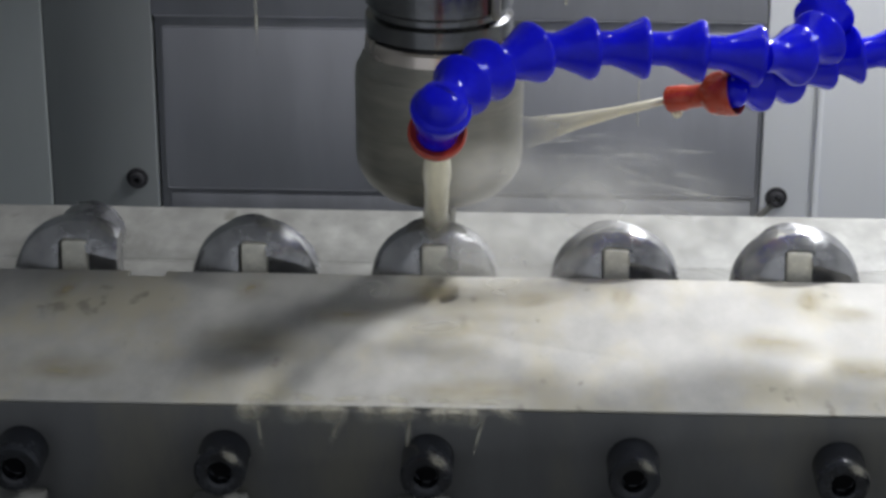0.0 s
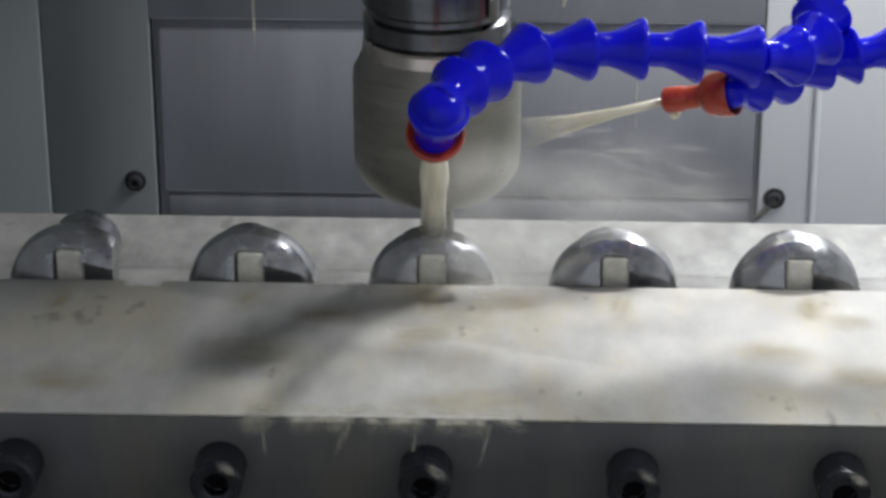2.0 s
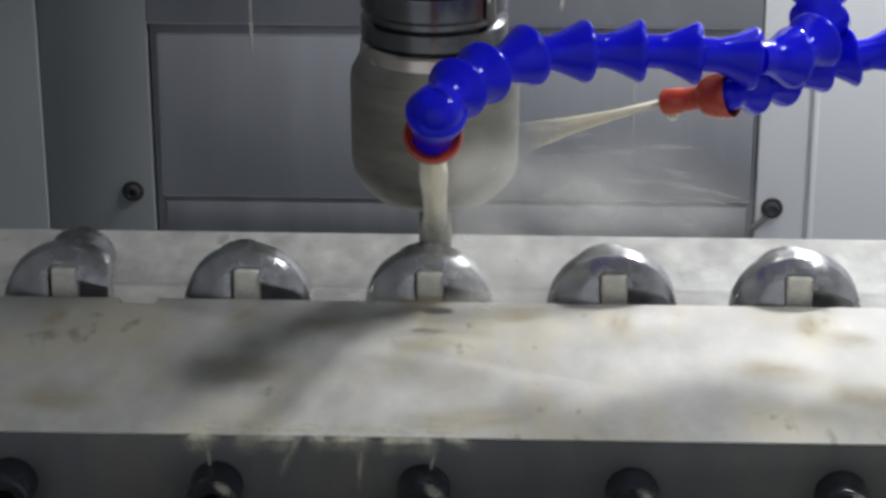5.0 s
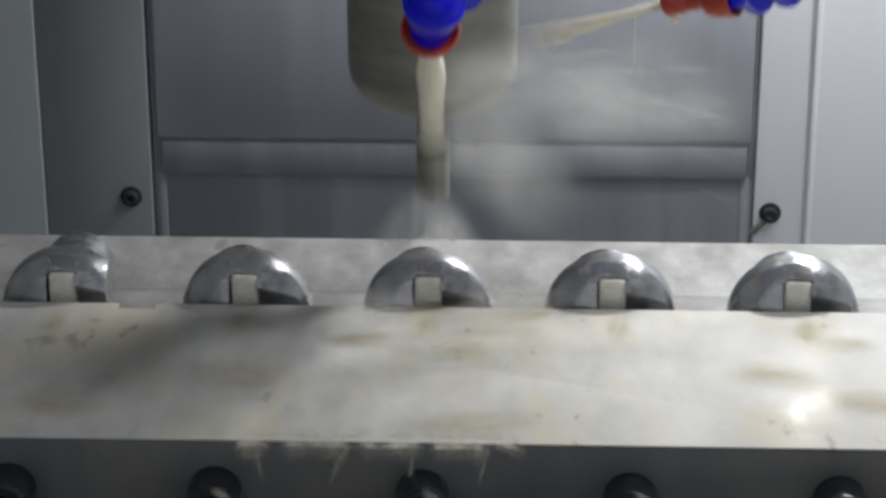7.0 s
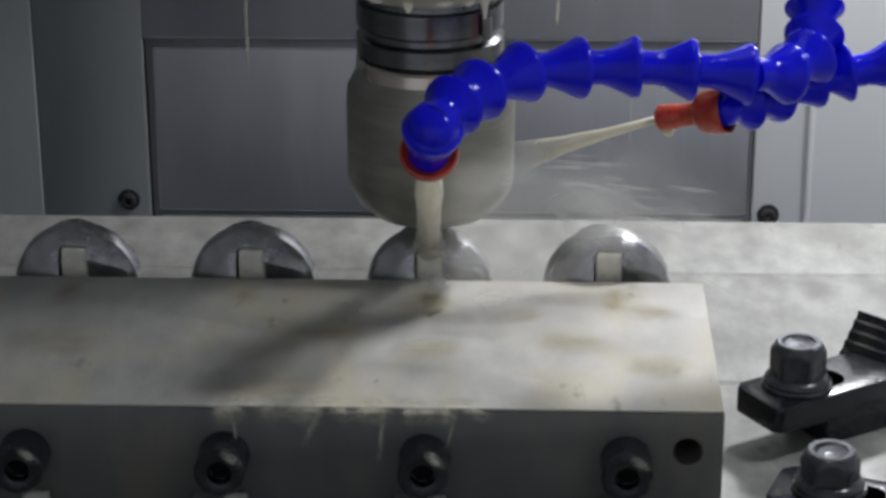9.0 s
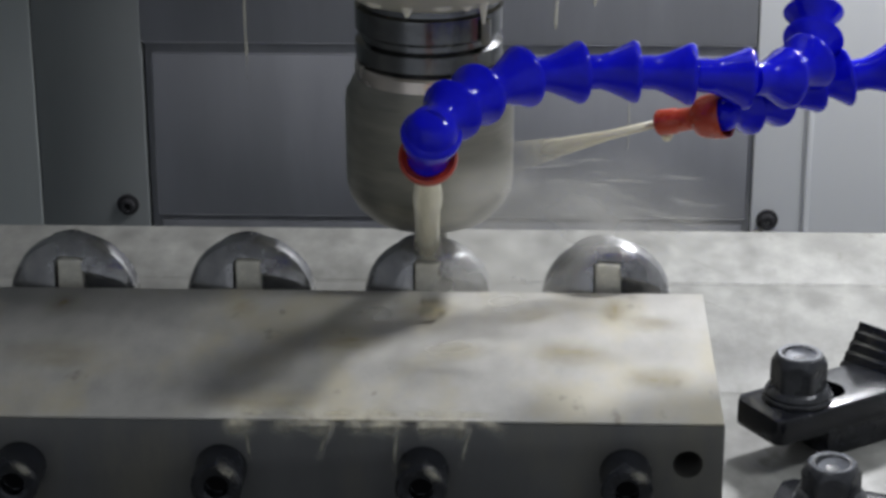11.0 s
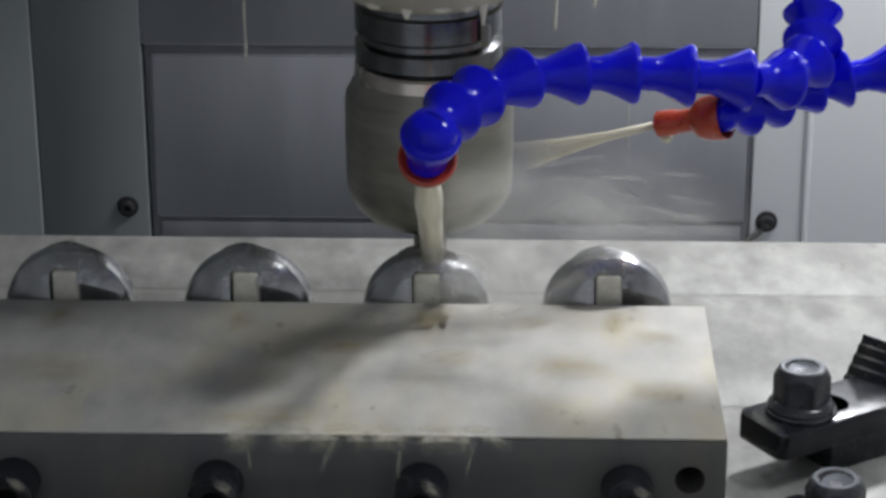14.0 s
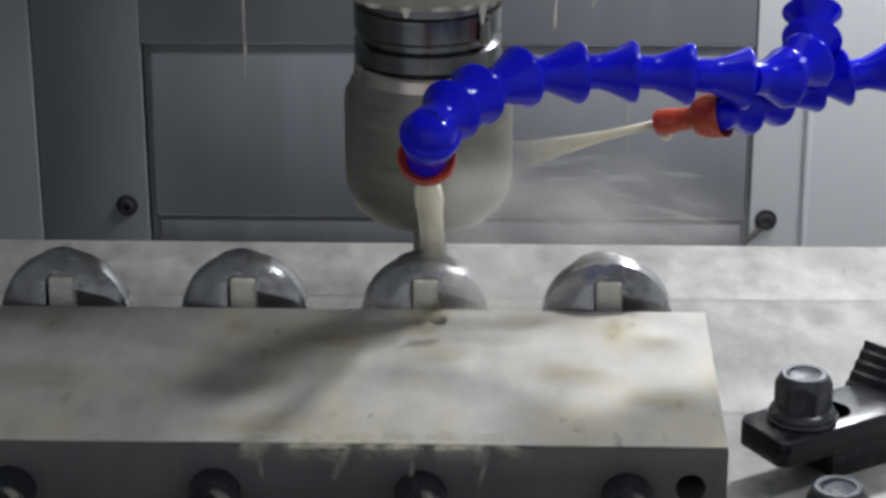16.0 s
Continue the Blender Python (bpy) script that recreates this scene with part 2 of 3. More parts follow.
def enclosure():
    def slab(name, lo, hi, mat, label, category="wall"):
        return tagged(part(name, box(lo, hi, 0.002), mat), label, category, kind="structure")
    slab("wall_back_right", (0.1452, WALL_Y - 0.0118, -0.5), (0.9, WALL_Y + 0.03, 1.2), WHITE_PANEL, "white painted sheet-metal rear panel of the machine", "panel")
    slab("wall_back_left", (-0.314, WALL_Y - 0.012, -0.5), (PLATE_L - 0.0012, WALL_Y + 0.03, 1.2), GREY_PANEL, "dark grey painted strip beside the way cover", "panel")
    slab("wall_back_outer", (-0.9, WALL_Y - 0.0135, -0.5), (-0.3142, WALL_Y + 0.03, 1.2), GREY_PANEL_LIGHT, "grey painted sheet-metal panel beside the way cover", "panel")
    # out of view; the left wall's grey is chosen to hold back bounce
    slab("wall_left", (-0.93, -1.2, -0.5), (-0.9, WALL_Y + 0.03, 1.2), FILL_GREY, "unseen grey side wall that closes the enclosure and limits bounced light")
    slab("wall_right", (0.9, -1.2, -0.5), (0.93, WALL_Y + 0.03, 1.2), WHITE_PANEL, "white painted side wall of the machine enclosure")
    slab("floor", (-0.93, -1.2, -0.53), (0.93, WALL_Y + 0.03, -0.5), TRAY_GREY, "grey chip tray at the bottom of the enclosure", "floor")
    # unseen roof, added so workshop light enters only from the front
    slab("ceiling", (-0.93, -1.2, 1.2), (0.93, WALL_Y + 0.03, 1.23), FILL_GREY, "unseen grey roof added to keep workshop light to the open front", "ceiling")
    seam = part("trim", box((0.1785, WALL_Y - 0.016, -0.5), (0.1825, WALL_Y - 0.013, 1.2), 0.001), WHITE_PANEL)
    tagged(seam, "folded seam of the white rear panel", "trim", kind="structure")
    # fixed lower part of the way cover
    low = thing("lower_way_cover", (0, WALL_Y, -0.5), "dark grey steel lower way cover behind the table", "way cover")
    part("plate", box((PLATE_L, -0.0088, 0), (PLATE_R + 0.001, 0.03, 1.0), 0.0005), COVER_DARK, low)
    for x in (PLATE_L + 0.002, PLATE_R - 0.008):
        part("side_rib", box((x, -0.0095, 0), (x + 0.006, -0.0042, 0.46), 0.001), COVER_DARK, low)
    # two cap screws beside the cover
    for x, z in ((-0.2582, -0.150), (0.156, -0.1565)):
        sc = thing("cap_screw", (x, WALL_Y - 0.012, z), "dark steel cap screw in the rear panel", "screw", "rear panel screws")
        part("head", lathe([(0.0, 0.0022), (0.0022, 0.0035), (0.0024, 0.0055), (0.0040, 0.0055), (0.0048, 0.0045), (0.0050, 0.0)], 20, pose(0, 0, 0, 90)), RUBBER, sc)
        part("washer", lathe([(0.0072, 0.0), (0.0068, 0.0012), (0.0045, 0.0014)], 20, pose(0, 0, 0, 90)), RUBBER, sc)
    # dark diagonal mark by the right screw, drawn as a small bar
    arm = thing("cable_clip", (0.146, WALL_Y - 0.013, -0.167), "small dark diagonal bar beside the way cover", "clip")
    part("strap", box((-0.002, -0.003, -0.009), (0.002, 0.0, 0.011), 0.001, bm=None), DARK_SHADE_STEEL, arm)
    arm.matrix_basis = pose(0.1505, WALL_Y - 0.013, -0.1635, 0, 45, 0)


enclosure()

# ---- what rides on the table ----
TABLE_THINGS, HEAD_THINGS = [], []
PITCH = 0.078
DISC_X = [-0.0423 + (k - 2) * PITCH for k in range(-1, 4)]
DEPTH, RIGHT = 0.1275, 0.0769


def machine_table():
    tb = thing("machine_table", (0, 0, TABLE_Z), "wet cast-iron machine table with T-slots, stained by coolant", "machine table")
    # the top in strips between the slots, each strip with slightly broken edges
    edges = [-0.36, -0.255, -0.13, -0.005, 0.1195, 0.19]
    for k, (a, b) in enumerate(zip(edges, edges[1:])):
        lo = a + (0.0012 if k else 0)
        hi = b - (0.0012 if k < len(edges) - 2 else 0)
        part("table_strip", box((-0.62, lo, -0.022), (0.5, hi, 0.0), 0.0012), TABLE_IRON, tb)
    part("slot_bed", box((-0.62, -0.36, -0.055), (0.5, 0.189, -0.022)), DARK_SHADE_STEEL, tb)
    for y in edges[1:-1]:
        part("slot_pool", box((-0.62, y - 0.0012, -0.006), (0.5, y + 0.0012, -0.0004)), TABLE_IRON, tb, "yellowish coolant standing in the slot")
    part("saddle", box((-0.25, -0.3, -0.455), (0.25, 0.15, -0.055), 0.004), TRAY_GREY, tb)
    TABLE_THINGS.append(tb)


def fixture_block():
    fb = thing("fixture_block", (0, 0, TABLE_Z), "long milled steel fixture block on the table, wet with coolant", "fixture")
    h = -TABLE_Z
    left, n1, n2, nd = -0.43, -0.2505, -0.2350, 0.0055
    outline = [(left, -DEPTH), (RIGHT, -DEPTH), (RIGHT, 0), (n2, 0), (n2, -nd), (n1, -nd), (n1, 0), (left, 0)]
    bore = lathe([(0.0058, -0.004), (0.0058, 0.06)], 32, pose(0.0632, -DEPTH, h - 0.0174, 90) @ pose(0, 0, -0.055))
    # same block as the top face; the sides carry their shade as darker colour
    part("body", cut(prism(outline, 0.0, h - 0.0012, 0.0008), bore), DARK_SHADE_STEEL, fb, "stained steel sides of the block, coloured dark for their shade")
    inset = 0.0003
    top = [(left, -DEPTH + inset), (RIGHT - inset, -DEPTH + inset), (RIGHT - inset, 0), (n2, 0), (n2, -nd), (n1, -nd), (n1, 0), (left, 0)]
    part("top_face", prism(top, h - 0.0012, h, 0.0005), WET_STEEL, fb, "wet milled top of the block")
    for x in DISC_X:
        at = pose(x + 0.0037, -DEPTH, h - 0.0212, 90)
        s = part("cap_screw", lathe([(0.0, 0.0110), (0.0035, 0.0110), (0.0047, 0.0115), (0.0047, 0.0166), (0.0058, 0.0173), (0.0088, 0.0172),
                                     (0.0099, 0.016), (0.0099, 0.0022), (0.0101, 0.0012), (0.0101, 0.0)], 32, at), BLACK_OXIDE, fb, "black socket-head cap screw")
        # hex floor painted near-black, so the recess's shade is in its colour
        key = [(0.0046 * math.cos(a), 0.0046 * math.sin(a)) for a in (k * math.pi / 3 for k in range(6))]
        part("socket", prism(key, 0.0105, 0.0120, m=at), SOCKET_SHADE, s)
        part("ledge", box((x - 0.0085, -DEPTH - 0.017, h - 0.045), (x + 0.0125, -DEPTH - 0.0001, h - 0.0372), 0.0012), TABLE_IRON, fb, "pale wet ledge under the screw")
    TABLE_THINGS.append(fb)


def round_workpieces():
    for k, x in enumerate(DISC_X):
        wp = thing("round_workpiece", (x, 0.0005, -0.0105), "bright turned round steel workpiece with a milled slot, wet with coolant", "workpiece", "workpieces behind the fixture block")
        if k == 0:
            wp["label"] = "round steel workpiece with a raised boss and cut flank"
        R = 0.0282
        prof = [(0.0, 0.0), (0.0085, 0.0002), (0.0180, 0.0032), (0.0250, 0.0078), (0.0276, 0.0112), (R, 0.0140), (R, 0.0200), (R - 0.0012, 0.0215), (0.0, 0.0215)]
        bm = lathe(prof, 80, pose(0, 0, 0, -90))
        # milled slot and the flank pocket beside it
        slot = [(-0.0057, -0.04), (0.0062, -0.04), (0.0062, 0.0160), (0.0052, 0.0196), (0.0068, 0.0212), (0.0030, 0.0222), (-0.0040, 0.0225), (-0.0062, 0.0208)]
        bm = cut(bm, prism(slot, -0.0105, 0.01, m=pose(0, 0, 0, 90)))
        wedge = [(0.0060, 0.0166), (0.0085, 0.0162), (0.0130, 0.0146), (0.0185, 0.0124), (0.0238, 0.0092), (0.0238, 0.002), (0.0060, 0.002)]
        bm = cut(bm, prism(wedge, -0.0075, 0.01, m=pose(0, 0, 0, 90)))
        if k == 0:
            bm = cut(bm, box((0.0185, -0.05, -0.1), (0.1, 0.1, 0.1)))
        part("body", bm, TURNED_STEEL, wp, smooth=25)
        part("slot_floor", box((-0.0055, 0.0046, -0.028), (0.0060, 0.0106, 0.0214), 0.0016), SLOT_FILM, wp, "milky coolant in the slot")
        if k == 0:
            boss = lathe([(0.0, 0.0), (0.0135, 0.0), (0.015, 0.0015), (0.015, 0.0215), (0.0, 0.0215)], 40, pose(0.0015, 0.0215, 0.0105, -90))
        else:
            boss = lathe([(0.0, 0.0), (0.0150, 0.0), (0.0165, 0.0015), (0.0165, 0.007), (0.0, 0.007)], 40, pose(-0.0025, 0.0215, 0.0096, -90))
        part("boss", boss, TURNED_STEEL, wp)
        TABLE_THINGS.append(wp)


def hex_nut(af, z0, z1, turn):
    """A hexagon with a turned chamfer at its top and a shallow worn dish in it."""
    bm = bmesh.new()
    n, rings = 72, []
    h = z1 - z0
    for f in (0.0, 0.25, 0.5, 0.72, 0.80, 0.86, 0.92, 0.97, 1.0):
        ring = []
        for k in range(n):
            a = 2 * math.pi * k / n
            hexa = af / 2 / math.cos((a % (math.pi / 3)) - math.pi / 6)
            r = min(hexa - (0.0004 if hexa > af * 0.56 else 0), af * 0.455 + (1.0 - f) * h * 0.62)
            ring.append(bm.verts.new((r * math.cos(a + turn), r * math.sin(a + turn), z0 + f * h)))
        rings.append(ring)
    for r, dz in ((af * 0.40, 0.0005), (af * 0.33, 0.0004), (af * 0.28, -0.0012), (af * 0.16, -0.0018)):
        rings.append([bm.verts.new((r * math.cos(2 * math.pi * k / n + turn) + (0.0006 if dz < 0 else 0), r * math.sin(2 * math.pi * k / n + turn), z1 + dz)) for k in range(n)])
    for a, b in zip(rings, rings[1:]):
        for k in range(n):
            bm.faces.new((a[k], a[(k + 1) % n], b[(k + 1) % n], b[k]))
    bm.faces.new(rings[-1])
    bm.faces.new(rings[0])
    return bm


def strap_clamp(x, y, turn, lift, nut_h, name_label):
    """A strap clamp with its stud, flange nut, washer and stepped heel block; origin on the table under the nut."""
    c = thing("strap_clamp", pose(x, y, TABLE_Z, 0, 0, turn), name_label, "clamp", "clamps on the table")
    t0, t1 = lift, lift + 0.0115
    w = 0.0155
    # strap with a nose at -x and a slot round the stud
    outline = [(-0.025, -w * 0.80), (-0.022, -w), (0.052, -w), (0.052, w), (-0.021, w), (-0.025, w * 0.75)]
    strap = prism(outline, t0, t1, 0.0013)
    slot = prism([(0.002 + 0.0075 * math.cos(a) + (0.010 if math.cos(a) > 0 else 0), 0.0085 * math.sin(a)) for a in (k * math.pi / 12 for k in range(24))], t0 + 0.003, t1 + 0.004)
    part("strap", cut(strap, slot), BLACK_OXIDE, c)
    nx = -0.0032
    part("washer", lathe([(0.0, t1), (0.0142, t1), (0.0146, t1 + 0.0006), (0.0146, t1 + 0.0016), (0.0140, t1 + 0.0022), (0.0, t1 + 0.0022)], 40, pose(nx, 0, 0)), NUT_GREY, c)
    part("flange", lathe([(0.0, t1 + 0.0022), (0.0136, t1 + 0.0022), (0.0137, t1 + 0.0034), (0.0128, t1 + 0.0048), (0.0112, t1 + 0.0058), (0.0, t1 + 0.0060)], 40, pose(nx, 0, 0)), NUT_GREY, c)
    nut = hex_nut(0.0208, t1 + 0.0040, t1 + nut_h, 0.30)
    bmesh.ops.translate(nut, vec=(nx, 0, 0), verts=nut.verts[:])
    part("nut", nut, NUT_GREY, c, "oiled black hexagon nut with a worn top", smooth=28)
    part("nut_top", lathe([(0.0, t1 + nut_h - 0.0024), (0.0052, t1 + nut_h - 0.0012), (0.0080, t1 + nut_h + 0.0007), (0.0088, t1 + nut_h + 0.0007), (0.0088, t1 + nut_h - 0.0004), (0.0, t1 + nut_h - 0.004)], 36, pose(nx, 0, 0)), WORN_TOP, c, "worn grey top of the nut")
    # stepped heel block
    steps = [(0.036, 0.0), (0.0655, 0.0)]
    for k in range(4, -1, -1):
        top = lift - 0.0008 + (0.0055 * k if k else 0.0)
        steps += [(0.0415 + 0.006 * k, top), (0.036 + 0.006 * k, top)]
    part("step_block", prism(steps, -0.014, 0.014, m=pose(0, 0, 0, 90)), BLACK_OXIDE, c)
    part("riser", box((0.0030, -0.0135, 0.0), (0.0355, 0.0125, lift - 0.0006), 0.0008), BLACK_OXIDE, c)
    # serrated wedge leaning on the heel
    saw = [(0.010, 0.0), (0.010, 0.030), (0.0, 0.030)]
    for k in range(6):
        saw += [(-0.0010, 0.0295 - 0.0048 * k), (0.0, 0.0262 - 0.0048 * k)]
    wedge = prism(saw, -0.013, 0.013, 0.0003, m=pose(0.034, 0.006, t1 - 0.010, 0, 38, 14) @ pose(0, 0, 0, 90))
    part("serrated_wedge", wedge, BLACK_OXIDE, c)
    TABLE_THINGS.append(c)
    return c


NUT_GREY = material("oiled_nut_steel", (0.045, 0.047, 0.053), 0.28, 0.3, 0.25, 90, (0.10, 0.104, 0.112), 60, 0.6, 0.2, 500, coat=0.2)
WORN_TOP = material("worn_grey_steel", (0.20, 0.21, 0.235), 0.6, 0.2, 0.15, 150, (0.10, 0.105, 0.12), 120, 0.5, 0.15, 600)
machine_table()
fixture_block()
round_workpieces()
strap_clamp(0.1150, -0.0560, 33, 0.0122, 0.0195, "black strap clamp with tall flange nut and step block")
strap_clamp(0.1205, -0.1340, -20, 0.0035, 0.0165, "low black strap clamp with a worn flange nut")

# ---- spindle head ----
AX, AY = -0.0416, 0.020


def spindle_head():
    sp = thing("spindle_head", (AX, AY, 0.0), "milling spindle head with tool holder and wet collet chuck", "spindle")
    # head body above the view, sized to shade the left of the block
    part("housing", box((-0.090, -0.075, 0.215), (0.075, 0.430, 0.52), 0.012), HEAD_PAINT, sp)
    # unseen box added behind the spindle to shade the block's back left
    part("casting", box((-0.0700, 0.0795, 0.184), (0.0700, 0.0895, 0.1998), bm=box((-0.0884, 0.0795, 0.128), (0.0880, 0.130, 0.242), 0.004)), HEAD_PAINT, sp)
    part("spindle_nose", lathe([(0.0, 0.1262), (0.0335, 0.1262), (0.0360, 0.1282), (0.0400, 0.1300), (0.0440, 0.1330), (0.0500, 0.140), (0.0560, 0.155), (0.058, 0.216), (0.058, 0.242), (0.0, 0.242)], 64), HEAD_PAINT, sp, "cream spindle nose dripping with coolant")
    fl = part("tool_holder", lathe([(0.0, 0.0975), (0.0290, 0.0975), (0.0296, 0.0982), (0.0316, 0.0990), (0.0316, 0.1060), (0.0290, 0.1075), (0.0290, 0.1100), (0.0316, 0.1118),
                                    (0.0316, 0.1215), (0.0296, 0.1225), (0.0288, 0.1262), (0.0, 0.1262)], 72), FLANGE_STEEL, sp, "dark steel tool-holder flange with a V-groove")
    part("key_slot", box((0.0225, -0.0240, 0.1095), (0.0265, -0.0165, 0.1200), 0.0012), CHUCK_STEEL, fl)
    part("neck", lathe([(0.0280, 0.0900), (0.0285, 0.0977), (0.0, 0.0977)], 64), BLACK_OXIDE, sp)
    part("bright_ring", lathe([(0.0285, 0.0905), (0.0322, 0.0905), (0.0318, 0.0955), (0.0308, 0.0966), (0.0285, 0.0966)], 72), BRIGHT_RING, sp, "bright ground ring")
    part("chuck", lathe([(0.0, 0.0255), (0.0235, 0.0255), (0.0262, 0.0265), (0.0320, 0.0320), (0.0352, 0.0375), (0.0362, 0.043), (0.0364, 0.0785), (0.0358, 0.0830), (0.0352, 0.0834), (0.0318, 0.0910), (0.0, 0.0910)], 72), CHUCK_STEEL, sp, "wet grey collet chuck")
    part("cutter", lathe([(0.0, -0.0185), (0.0068, -0.0185), (0.0072, -0.0180), (0.0072, 0.0260), (0.0, 0.0260)], 32), CHUCK_STEEL, sp, "slim cutter under the chuck")
    # coolant hanging from the rim of the nose
    for deg, d, w in ((-101, 0.0036, 0.0030), (-52, 0.0085, 0.0024), (-122, 0.0010, 0.0045), (-80, 0.0009, 0.0050), (-64, 0.0014, 0.0036)):
        a = radians(deg)
        part("drip", lathe([(0.0, -d), (w * 0.3, -d * 0.9), (w * 0.42, -d * 0.6), (w * 0.7, -d * 0.2), (w, 0.0012), (w * 0.5, 0.004), (0.0, 0.004)], 14, pose(0.0385 * math.cos(a), 0.0385 * math.sin(a), 0.1290) @ Matrix.Diagonal((1, 0.6, 1, 1))), COOLANT_FILM, sp, smooth=180)
    HEAD_THINGS.append(sp)
    cover = thing("upper_way_cover", (0, WALL_Y, 0.0), "grey steel way cover that rides with the spindle head", "way cover")
    part("plate", box((PLATE_L + 0.0045, -0.0116, -0.1565), (PLATE_R - 0.002, -0.0099, -0.0470), 0.0016), COVER_GREY, cover)
    part("top_plate", box((PLATE_L - 0.002, -0.0116, -0.0400), (PLATE_R + 0.0008, -0.0099, 0.5), 0.0016), COVER_GREY, cover)
    part("backing", box((PLATE_L + 0.0012, -0.0098, -0.18), (PLATE_R, -0.0091, 0.49), 0.0002), COVER_DARK, cover)
    part("lip", box((PLATE_L + 0.006, -0.0112, -0.1815), (PLATE_R - 0.004, -0.0099, -0.1600), 0.0012), COVER_DARK, cover)
    for x, z0, ln, w in ((-0.178, 0.02, 0.085, 0.0013), (0.018, 0.02, 0.050, 0.0016), (0.042, 0.03, 0.045, 0.0014), (-0.10, 0.05, 0.03, 0.001), (0.065, -0.05, 0.06, 0.001)):
        tr = lathe([(0.0, 0.0), (w * 0.6, ln * 0.04), (w, ln * 0.1), (w * 0.7, ln * 0.4), (w * 0.5, ln * 0.8), (0.0, ln)], 10)
        for v in tr.verts:
            v.co.x += 0.0012 * noise.noise(Vector((x * 50, 0, v.co.z * 60)))
        bmesh.ops.transform(tr, matrix=pose(x, -0.0118, z0 - ln) @ Matrix.Diagonal((1, 0.35, 1, 1)), verts=tr.verts[:])
        part("trickle", tr, COOLANT_THIN, cover, "thin trickle of coolant", smooth=180)
    HEAD_THINGS.append(cover)


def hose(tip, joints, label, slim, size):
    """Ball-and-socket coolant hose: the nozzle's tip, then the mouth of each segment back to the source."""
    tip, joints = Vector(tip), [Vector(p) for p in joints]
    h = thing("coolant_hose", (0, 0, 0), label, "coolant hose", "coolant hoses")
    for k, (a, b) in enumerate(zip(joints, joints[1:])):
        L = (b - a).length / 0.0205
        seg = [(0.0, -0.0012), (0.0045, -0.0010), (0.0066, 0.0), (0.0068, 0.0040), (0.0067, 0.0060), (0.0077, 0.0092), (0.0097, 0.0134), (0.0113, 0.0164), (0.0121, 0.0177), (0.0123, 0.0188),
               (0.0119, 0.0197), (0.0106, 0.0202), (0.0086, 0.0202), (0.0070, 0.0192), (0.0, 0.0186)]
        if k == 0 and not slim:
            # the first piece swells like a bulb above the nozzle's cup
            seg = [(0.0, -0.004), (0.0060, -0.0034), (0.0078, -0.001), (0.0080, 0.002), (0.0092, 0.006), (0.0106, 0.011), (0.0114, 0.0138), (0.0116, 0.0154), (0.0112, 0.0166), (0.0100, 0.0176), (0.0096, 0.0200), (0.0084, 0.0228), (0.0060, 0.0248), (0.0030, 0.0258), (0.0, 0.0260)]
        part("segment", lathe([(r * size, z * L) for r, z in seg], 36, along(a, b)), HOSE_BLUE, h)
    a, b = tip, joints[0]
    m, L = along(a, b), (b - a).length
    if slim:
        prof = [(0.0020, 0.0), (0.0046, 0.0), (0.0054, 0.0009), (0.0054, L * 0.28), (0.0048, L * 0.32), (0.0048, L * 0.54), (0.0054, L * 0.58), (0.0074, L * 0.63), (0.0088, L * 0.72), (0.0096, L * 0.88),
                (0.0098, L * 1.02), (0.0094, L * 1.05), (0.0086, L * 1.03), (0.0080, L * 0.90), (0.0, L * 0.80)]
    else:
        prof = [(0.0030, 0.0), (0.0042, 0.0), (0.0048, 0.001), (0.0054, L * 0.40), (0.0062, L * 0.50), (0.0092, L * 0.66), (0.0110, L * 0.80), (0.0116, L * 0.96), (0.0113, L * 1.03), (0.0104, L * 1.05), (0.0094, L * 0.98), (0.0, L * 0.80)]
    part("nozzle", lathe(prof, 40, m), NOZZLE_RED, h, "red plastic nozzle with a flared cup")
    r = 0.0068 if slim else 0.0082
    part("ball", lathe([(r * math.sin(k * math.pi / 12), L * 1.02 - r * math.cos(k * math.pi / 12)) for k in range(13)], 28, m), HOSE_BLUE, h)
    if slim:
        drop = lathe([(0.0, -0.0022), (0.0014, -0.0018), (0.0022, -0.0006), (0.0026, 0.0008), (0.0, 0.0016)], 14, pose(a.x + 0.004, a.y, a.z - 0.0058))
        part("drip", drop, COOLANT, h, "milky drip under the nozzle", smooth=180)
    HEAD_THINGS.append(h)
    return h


spindle_head()
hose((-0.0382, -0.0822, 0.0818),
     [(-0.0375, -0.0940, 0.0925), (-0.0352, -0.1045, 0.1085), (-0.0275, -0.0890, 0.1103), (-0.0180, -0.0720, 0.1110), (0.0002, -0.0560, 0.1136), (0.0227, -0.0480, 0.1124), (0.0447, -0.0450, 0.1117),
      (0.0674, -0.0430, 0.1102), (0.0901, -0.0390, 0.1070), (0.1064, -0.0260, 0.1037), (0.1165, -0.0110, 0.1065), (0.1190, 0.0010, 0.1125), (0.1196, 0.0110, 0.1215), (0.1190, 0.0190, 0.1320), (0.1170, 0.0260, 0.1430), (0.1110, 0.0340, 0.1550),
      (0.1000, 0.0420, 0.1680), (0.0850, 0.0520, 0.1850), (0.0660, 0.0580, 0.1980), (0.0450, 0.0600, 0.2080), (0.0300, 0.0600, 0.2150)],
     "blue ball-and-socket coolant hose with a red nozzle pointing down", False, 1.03)
